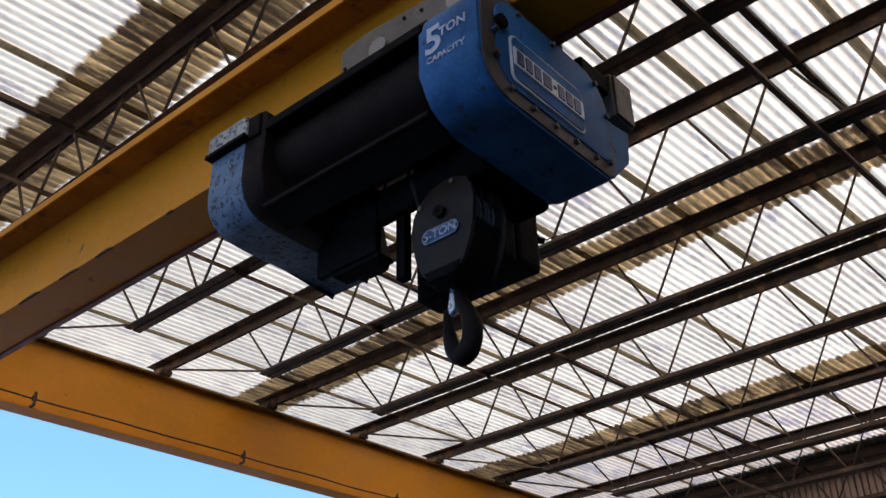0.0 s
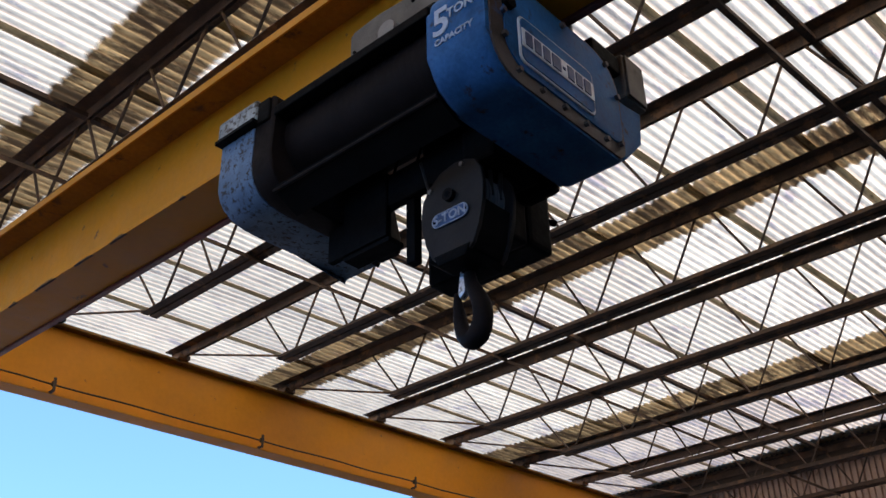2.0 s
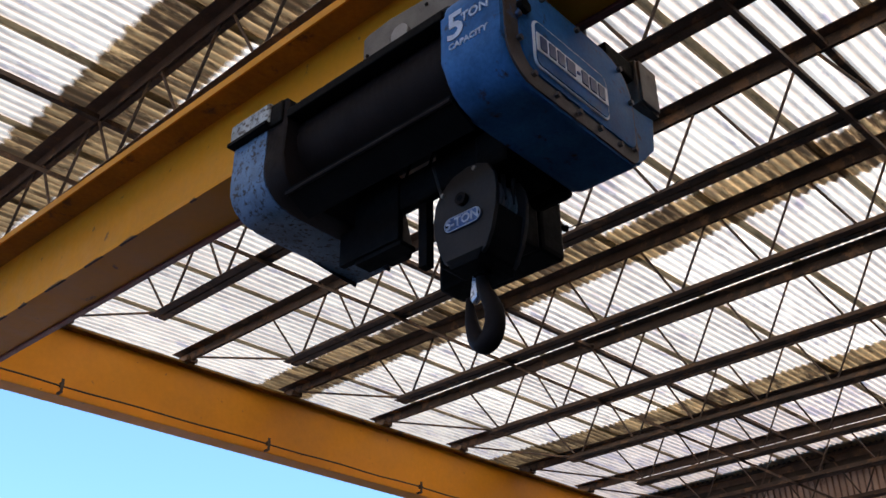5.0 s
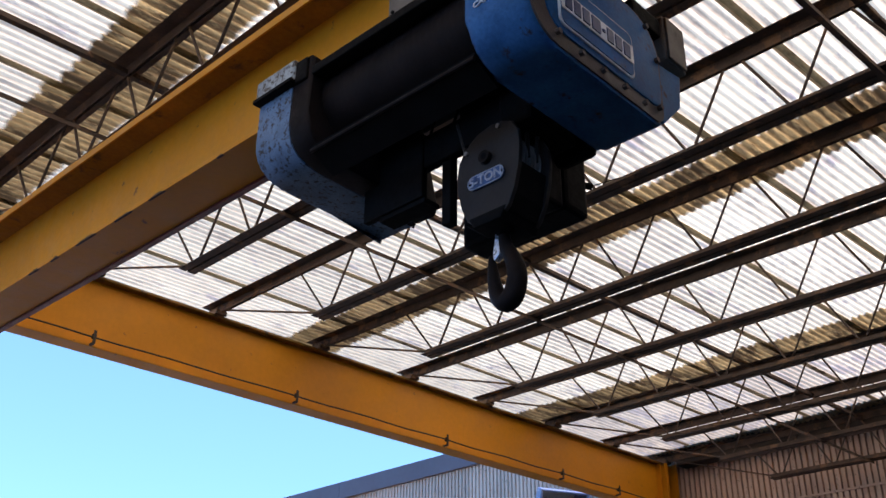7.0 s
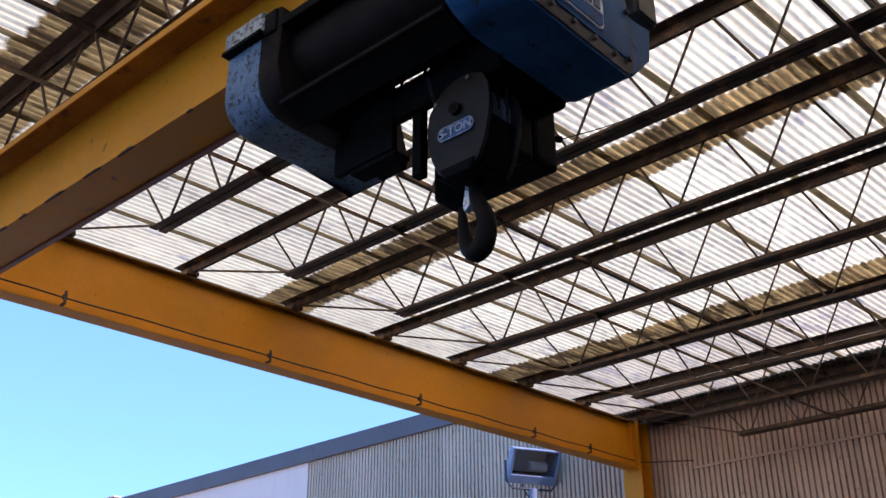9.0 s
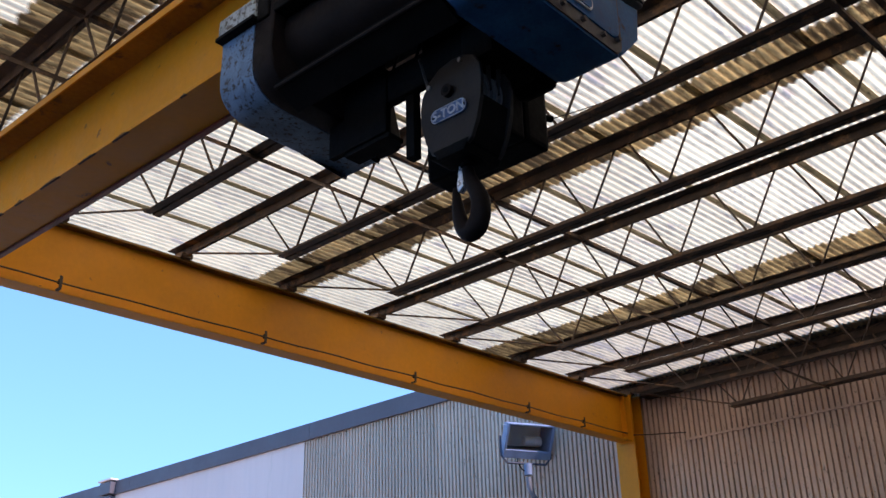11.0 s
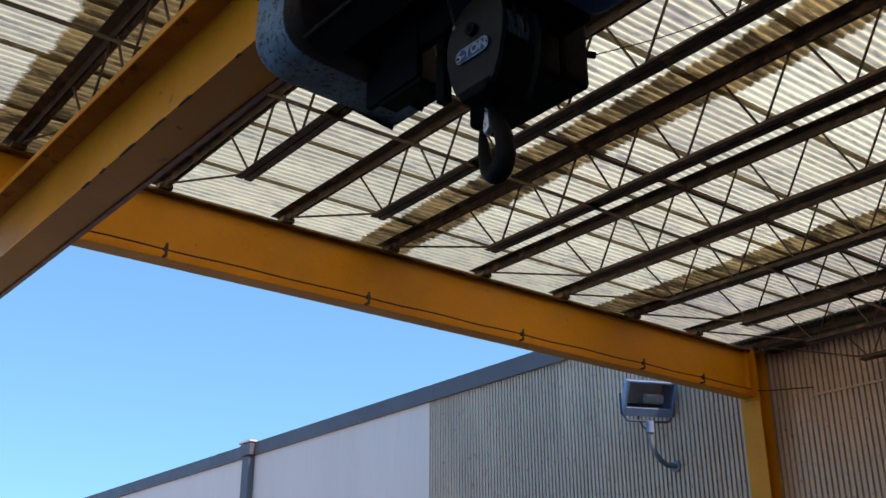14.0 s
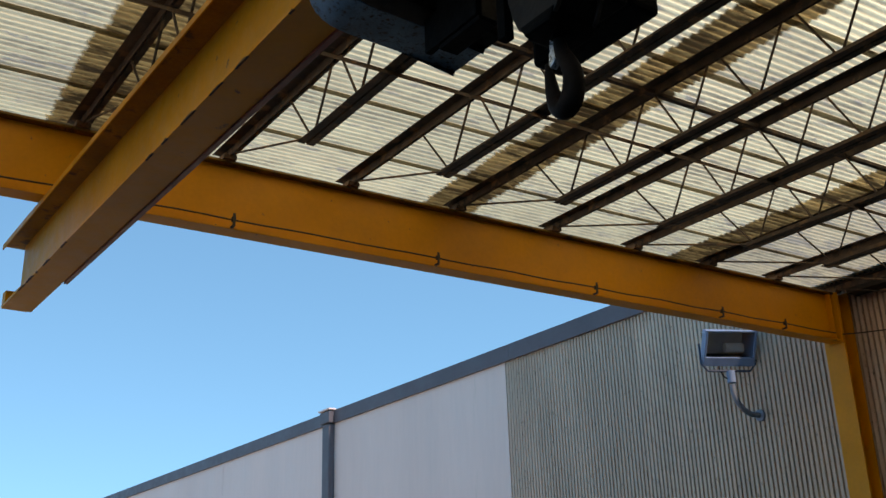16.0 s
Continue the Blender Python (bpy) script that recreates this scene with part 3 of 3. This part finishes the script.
part("sheave_hanger", box((0.10, -4.274, -1.315), (0.288, -4.05, -1.05), 0.02), BLACK, hoist)
part("rope_guide", box((0.08, -4.42, -1.335), (0.12, -3.60, -1.195), 0.006), BLACK, hoist)
part("rope_guide_stop", box((0.074, -3.87, -1.215), (0.10, -3.66, -1.140), 0.004), BLACK, hoist)
for yy in (-3.925, -4.045):
    part("guide_strut", rod((0.078, yy, -1.21), (0.09, yy - 0.03, -1.10), 0.006, 6), BLACK, hoist)
part("limit_box", box((0.07, -3.895, -1.46), (0.10, -3.58, -1.185), 0.006), BLACK, hoist)
part("limit_bar", box((0.10, -4.010, -1.60), (0.14, -3.968, -1.20), 0.004), BLACK, hoist)
part("limit_foot", box((0.08, -3.90, -1.48), (0.16, -3.66, -1.46), 0.004), BLACK, hoist)
part("cable_gland", rod((0.585, -4.20, -1.30), (0.66, -4.24, -1.30), 0.014, 8), BLACK, hoist)

# junction box beside the gear case
jb = part("junction_box", box((0.63, -4.64, -0.905), (0.775, -4.54, -0.690), 0.010), PLATE, hoist, "dull olive grey junction box")
part("lid", box((0.640, -4.652, -0.895), (0.765, -4.641, -0.700), 0.003), PLATE, jb)
part("bracket", box((0.44, -4.63, -0.80), (0.628, -4.55, -0.715), 0.01), BLACK, jb)

# trolley
for x0, x1 in ((-0.045, -0.030), (0.280, 0.295)):
    tp = part("trolley_plate", prism([(-3.80, -0.90), (-3.80, -0.535), (-3.82, -0.520), (-3.95, -0.508), (-4.15, -0.525), (-4.45, -0.55), (-4.56, -0.57), (-4.64, -0.62), (-4.64, -0.90)], "x", x0, x1, 0.003), PLATE, hoist, "grey steel trolley side plate")
    for yy in (-4.02, -4.42):
        part("wheel_hub", rod((x0 - 0.02, yy, -0.64), (x1 + 0.02, yy, -0.64), 0.045, 20), GREY, tp, smooth=True)
        inner = (0.00, 0.085) if x0 < 0.1 else (0.165, 0.25)
        part("wheel", rod((inner[0], yy, -0.655), (inner[1], yy, -0.655), 0.080, 24), DRUM, tp, smooth=True)
    for yy, zz in ((-3.825, -0.63), (-3.825, -0.66), (-4.15, -0.56), (-4.24, -0.575)):
        part("bolt", rod((x0 - 0.006, yy, zz), (x1 + 0.006, yy, zz), 0.008, 8), BLACK, tp)
part("cross_pin", rod((-0.06, -4.24, -0.84), (0.31, -4.24, -0.84), 0.025, 12), BLACK, hoist)
part("hanger", box((0.03, -4.56, -0.90), (0.22, -3.90, -0.775), 0.01), BLACK, hoist)

# ---- hook block ----
BZ = -1.46                    # level of its sheave pin
block = empty("hook_block", track_m @ Matrix.Translation((0.13, -4.237, BZ)) @ Matrix.Scale(0.92, 4), "charcoal five-ton hook block hanging on wire ropes", "hook block")
outline = [(-0.075, 0.135), (-0.02, 0.140), (0.05, 0.125), (0.105, 0.085), (0.140, 0.03), (0.150, -0.03), (0.146, -0.10), (0.128, -0.18), (0.100, -0.245), (0.060, -0.280),
           (-0.060, -0.280), (-0.100, -0.245), (-0.128, -0.18), (-0.150, -0.09), (-0.158, 0.0), (-0.152, 0.06), (-0.125, 0.112)]
outline = [(y, z if z > 0 else z * 0.96) for y, z in outline]
for s in (-1, 1):
    part("side_plate", prism(outline, "x", s * 0.088 - 0.010, s * 0.088 + 0.010, 0.005), CHARCOAL, block, smooth=False)
for s in (-0.048, 0.0, 0.048):
    sh = bmesh.new()
    for x0, x1, r in ((-0.020, -0.010, 0.128), (-0.010, 0.010, 0.112), (0.010, 0.020, 0.128)):
        add_rod(sh, (s + x0, 0, 0), (s + x1, 0, 0), r, 32)
    part("sheave", sh, GREY, block, smooth=True)
part("sheave_pin", rod((-0.118, 0, 0), (0.118, 0, 0), 0.026, 20), DRUM, block, "rusty brown pin", smooth=True)
part("pin_hole", rod((-0.1195, 0, 0), (-0.1175, 0, 0), 0.013, 16), BLACK, block)
part("guard", prism([(0.139, -0.06), (0.139, -0.11), (0.118, -0.185), (0.09, -0.245), (0.05, -0.27), (-0.05, -0.27), (-0.09, -0.245), (-0.118, -0.185), (-0.142, -0.06)], "x", -0.078, 0.078, 0.004), BLACK, block)
part("cross_head", prism([(-0.090, -0.232), (0.090, -0.232), (0.066, -0.278), (-0.066, -0.278)], "x", -0.105, 0.105, 0.012), BLACK, block)
tag = part("capacity_tag", prism(rounded(-0.086, -0.118, 0.086, -0.062, 0.027, 6), "x", -0.106, -0.098, 0.002), TAG, block, "worn blue cast tag with raised lettering")
letters("tag_words", "5-TON", 0.053, CAST, tag, Matrix.Translation((-0.107, 0, -0.090)) @ side, 0.003, "raised metal lettering")
for yy in (-0.076, 0.076):
    part("rivet", rod((-0.109, yy, -0.09), (-0.105, yy, -0.09), 0.006, 8), BLACK, tag)
rim = rounded(-0.086, -0.118, 0.086, -0.062, 0.027, 6)
part("tag_rim", tube([(-0.107, a, b) for a, b in rim + rim[:1]], 0.0022, 6), CAST, tag)
for yy, zz in ((-0.06, 0.115), (0.10, 0.06)):
    part("bolt", rod((-0.106, yy, zz), (-0.094, yy, zz), 0.010, 6), GREY, block)

# hook, opening towards the far end of the track
path = [(0, -0.005, -0.27), (0, -0.008, -0.30), (0, -0.020, -0.335), (0, -0.055, -0.375), (0, -0.082, -0.420), (0, -0.080, -0.465), (0, -0.052, -0.500), (0, -0.008, -0.512),
        (0, 0.036, -0.492), (0, 0.060, -0.455), (0, 0.072, -0.415), (0, 0.080, -0.375), (0, 0.084, -0.345)]
rad = [0.023, 0.023, 0.027, 0.031, 0.036, 0.039, 0.040, 0.038, 0.033, 0.028, 0.023, 0.017, 0.010]
path = [(x, y * 0.70 + 0.008, -0.262 + (z + 0.27) * 1.22) for x, y, z in path]
fine_p, fine_r = [], []
for i in range(len(path) - 1):
    p0, p1, p2, p3 = (Vector(path[max(0, min(len(path) - 1, i + k))]) for k in (-1, 0, 1, 2))
    for u in (0, 0.34, 0.67):
        fine_p.append(0.5 * (2 * p1 + (p2 - p0) * u + (2 * p0 - 5 * p1 + 4 * p2 - p3) * u * u + (3 * p1 - p0 - 3 * p2 + p3) * u ** 3))
        fine_r.append(rad[i] + (rad[i + 1] - rad[i]) * u)
fine_p.append(Vector(path[-1]))
fine_r.append(rad[-1])
hook = part("hook", tube(fine_p, fine_r, 14), DRUM, block, "dark forged steel hook", smooth=True)
part("latch", prism([(0.012, -0.276), (0.036, -0.276), (0.050, -0.362), (0.042, -0.384), (0.018, -0.366)], "x", -0.015, 0.015, 0.004), BRIGHT, hook, "bright zinc safety latch")
part("hook_nut", rod((0, -0.005, -0.290), (0, -0.005, -0.270), 0.036, 8), BLACK, hook)

# ropes from the hoist down to the block
tops = [(-0.052, 0.17), (-0.004, 0.155), (0.045, 0.125), (-0.045, -0.115), (0.002, -0.13), (0.050, -0.160)]
lows = [(-0.048, 0.120), (0.0, 0.120), (0.048, 0.120), (-0.048, -0.120), (0.0, -0.120), (0.048, -0.120)]
for (xa, ya), (xb, yb) in zip(tops, lows):
    part("wire_rope", rod((xb, yb, 0.0), (xa, ya + 0.02, (-1.22 - BZ) / 0.92), 0.0085, 8), ROPE, block, smooth=True)

# slack wire strung away from the hoist
a, b = Vector((0.655, -4.24, -1.30)), Vector((2.45, -3.87, -0.012))
wire_path = [a.lerp(b, i / 16) - Vector((0, 0, 0.03 * math.sin(math.pi * i / 16))) for i in range(17)]
wire = part("slack_wire", tube(wire_path, 0.0025, 5), BLACK, m=track_m)
tagged(wire, "thin dark wire strung from the hoist to the joists", "wire")


# ---- floodlight on the neighbouring wall ----
def floodlight():
    ob = empty("floodlight", pose(6.76, 3.24, H + 0.18, 0, 0, -24) @ Matrix.Scale(1.02, 4), "large grey-blue floodlight on a bent conduit arm", "floodlight")
    # local: front looks along -y, tilted down
    t = pose(0, 0, 0, 30, 0, 0)

    def p(name, bm, mat, parent=ob, label="", smooth=False):
        bm.transform(t)
        return part(name, bm, mat, parent, label, smooth)
    body = bmesh.new()
    ring = [[(-0.36, -0.12, -0.24), (0.36, -0.12, -0.24), (0.36, -0.12, 0.24), (-0.36, -0.12, 0.24)], [(-0.27, 0.20, -0.16), (0.27, 0.20, -0.16), (0.27, 0.20, 0.18), (-0.27, 0.20, 0.18)]]
    va, vb = [[body.verts.new(c) for c in r] for r in ring]
    body.faces.new(vb)
    for i in range(4):
        body.faces.new((va[i], va[(i + 1) % 4], vb[(i + 1) % 4], vb[i]))
    housing = p("housing", body, LAMP_BLUE)
    bev = bmesh.new()
    for lo, hi in (((-0.37, -0.16, 0.225), (0.37, -0.10, 0.25)), ((-0.37, -0.16, -0.25), (0.37, -0.10, -0.13)), ((-0.37, -0.16, -0.13), (-0.335, -0.10, 0.225)), ((0.335, -0.16, -0.13), (0.37, -0.10, 0.225))):
        add_box(bev, lo, hi, 0.006)
    p("door_frame", bev, LAMP_BLUE, housing)
    p("reflector", box((-0.27, 0.10, -0.14), (0.27, 0.11, 0.17)), LAMP_INSIDE, housing)
    # white strip stands in for sunlight on the inner top
    p("reflector_top", prism([(-0.095, 0.215), (0.10, 0.165), (0.10, 0.158), (-0.095, 0.205)], "x", -0.33, 0.33), WHITE, housing)
    p("bulb", rod((-0.02, 0.0, -0.03), (0.24, 0.0, -0.03), 0.07, 14), FROST, housing, "frosted bulb", True)
    p("lens", box((-0.335, -0.13, -0.13), (0.335, -0.124, 0.225)), GLASS, housing).visible_shadow = False
    part("yoke", tube([(-0.39, 0.0, 0.02), (-0.39, 0.0, -0.26), (-0.30, 0.0, -0.36), (0.30, 0.0, -0.36), (0.39, 0.0, -0.26), (0.39, 0.0, 0.02)], 0.016, 8), YOKE, ob)
    part("knuckle", rod((0.02, 0.0, -0.36), (0.02, 0.0, -0.52), 0.060, 14), LAMP_BLUE, ob, smooth=True)
    part("cord", tube([(-0.10, 0.05, -0.20), (-0.13, 0.02, -0.33), (-0.08, 0.0, -0.44), (0.0, 0.0, -0.49)], 0.010, 6), BLACK, ob, smooth=True)
    inv = ob.matrix_basis.inverted()
    ends = [Vector((6.78, 3.235, H - 0.38)), Vector((6.785, 3.23, H - 0.50)), Vector((6.82, 3.21, H - 0.63)), Vector((6.89, 3.18, H - 0.73)), Vector((6.99, 3.15, H - 0.79)), Vector((7.15, 3.12, H - 0.80))]
    part("arm", tube([inv @ e for e in ends], 0.038, 12), CONDUIT, ob, smooth=True)
    part("wall_boss", rod(inv @ Vector((7.118, 3.12, H - 0.80)), inv @ Vector((7.150, 3.12, H - 0.80)), 0.08, 16), CONDUIT, ob, smooth=True)
    return ob


floodlight()

# ---- roof sheets ----
roof = empty("roof", pose(0, 0, H + ROOF_Z, 0, 0, 0), "corrugated translucent roof sheeting with grimy laps", "roof", kind="structure")
RIB, AMP = 0.0708, 0.0115


def corrugated(name, x0, x1, ribs, mat):
    bm = bmesh.new()
    steps = 6
    rows = []
    for i in range(ribs * steps + 1):
        yy, zz = i * RIB / steps, AMP * math.cos(2 * math.pi * i / steps)
        rows.append((bm.verts.new((x0, yy, zz)), bm.verts.new((x1, yy, zz))))
    for a, b in zip(rows, rows[1:]):
        f = bm.faces.new((a[0], a[1], b[1], b[0]))
        f.smooth = True
    me = bpy.data.meshes.new(name)
    bm.to_mesh(me)
    bm.free()
    me.materials.append(mat)
    return me


LAP_X = (-9.7, -6.10, -2.48, 1.17, 4.82)
COVER = RIB * 12
plain = corrugated("roof_sheet", 0.0, 3.66, 12, SHEET)
last = corrugated("roof_sheet", 0.0, 2.10, 12, SHEET_OLD)
# unseen rear rows made opaque to keep roof light off hoist and wall
shade_sheet = corrugated("roof_sheet", 0.0, 3.66, 12, PLAIN)
shade_sheet_last = corrugated("roof_sheet", 0.0, 1.98, 12, PLAIN)
side_lap = corrugated("side_lap", 0.0, 3.63, 1, LAP)
side_lap_last = corrugated("side_lap", 0.0, 1.98, 1, LAP)
end_lap = corrugated("end_lap", 0.0, 0.72, 12, GRIME)
y = 1.82 - COVER
row = 0
while y > BACK - 1.2:
    for i, x in enumerate(LAP_X):
        ob = new("roof_sheet", (last if i == 4 else plain) if y > -7.8 else (shade_sheet_last if i == 4 else shade_sheet))
        ob.parent = roof
        ob.location = (x - 0.039 * y, y, AMP + 0.002 + 0.0016 * ((i + row) % 2))
        sl = new("side_lap", side_lap_last if i == 4 else side_lap)
        sl.parent, sl.location = roof, (x - 0.039 * y, y - RIB * 0.25, AMP - 0.003)
        if 0 < i:
            el_ = new("end_lap", end_lap)
            el_.parent, el_.location = roof, (x - 0.039 * y - (0.36 if i < 4 else 0.62) + 0.02 * math.sin(row * 2.3 + i), y, AMP - 0.0045)
    y -= COVER
    row += 1
flash = part("flashing", box((6.77, BACK - 1.2, 0.03), (7.9, 1.75, 0.045)), PLAIN, roof)
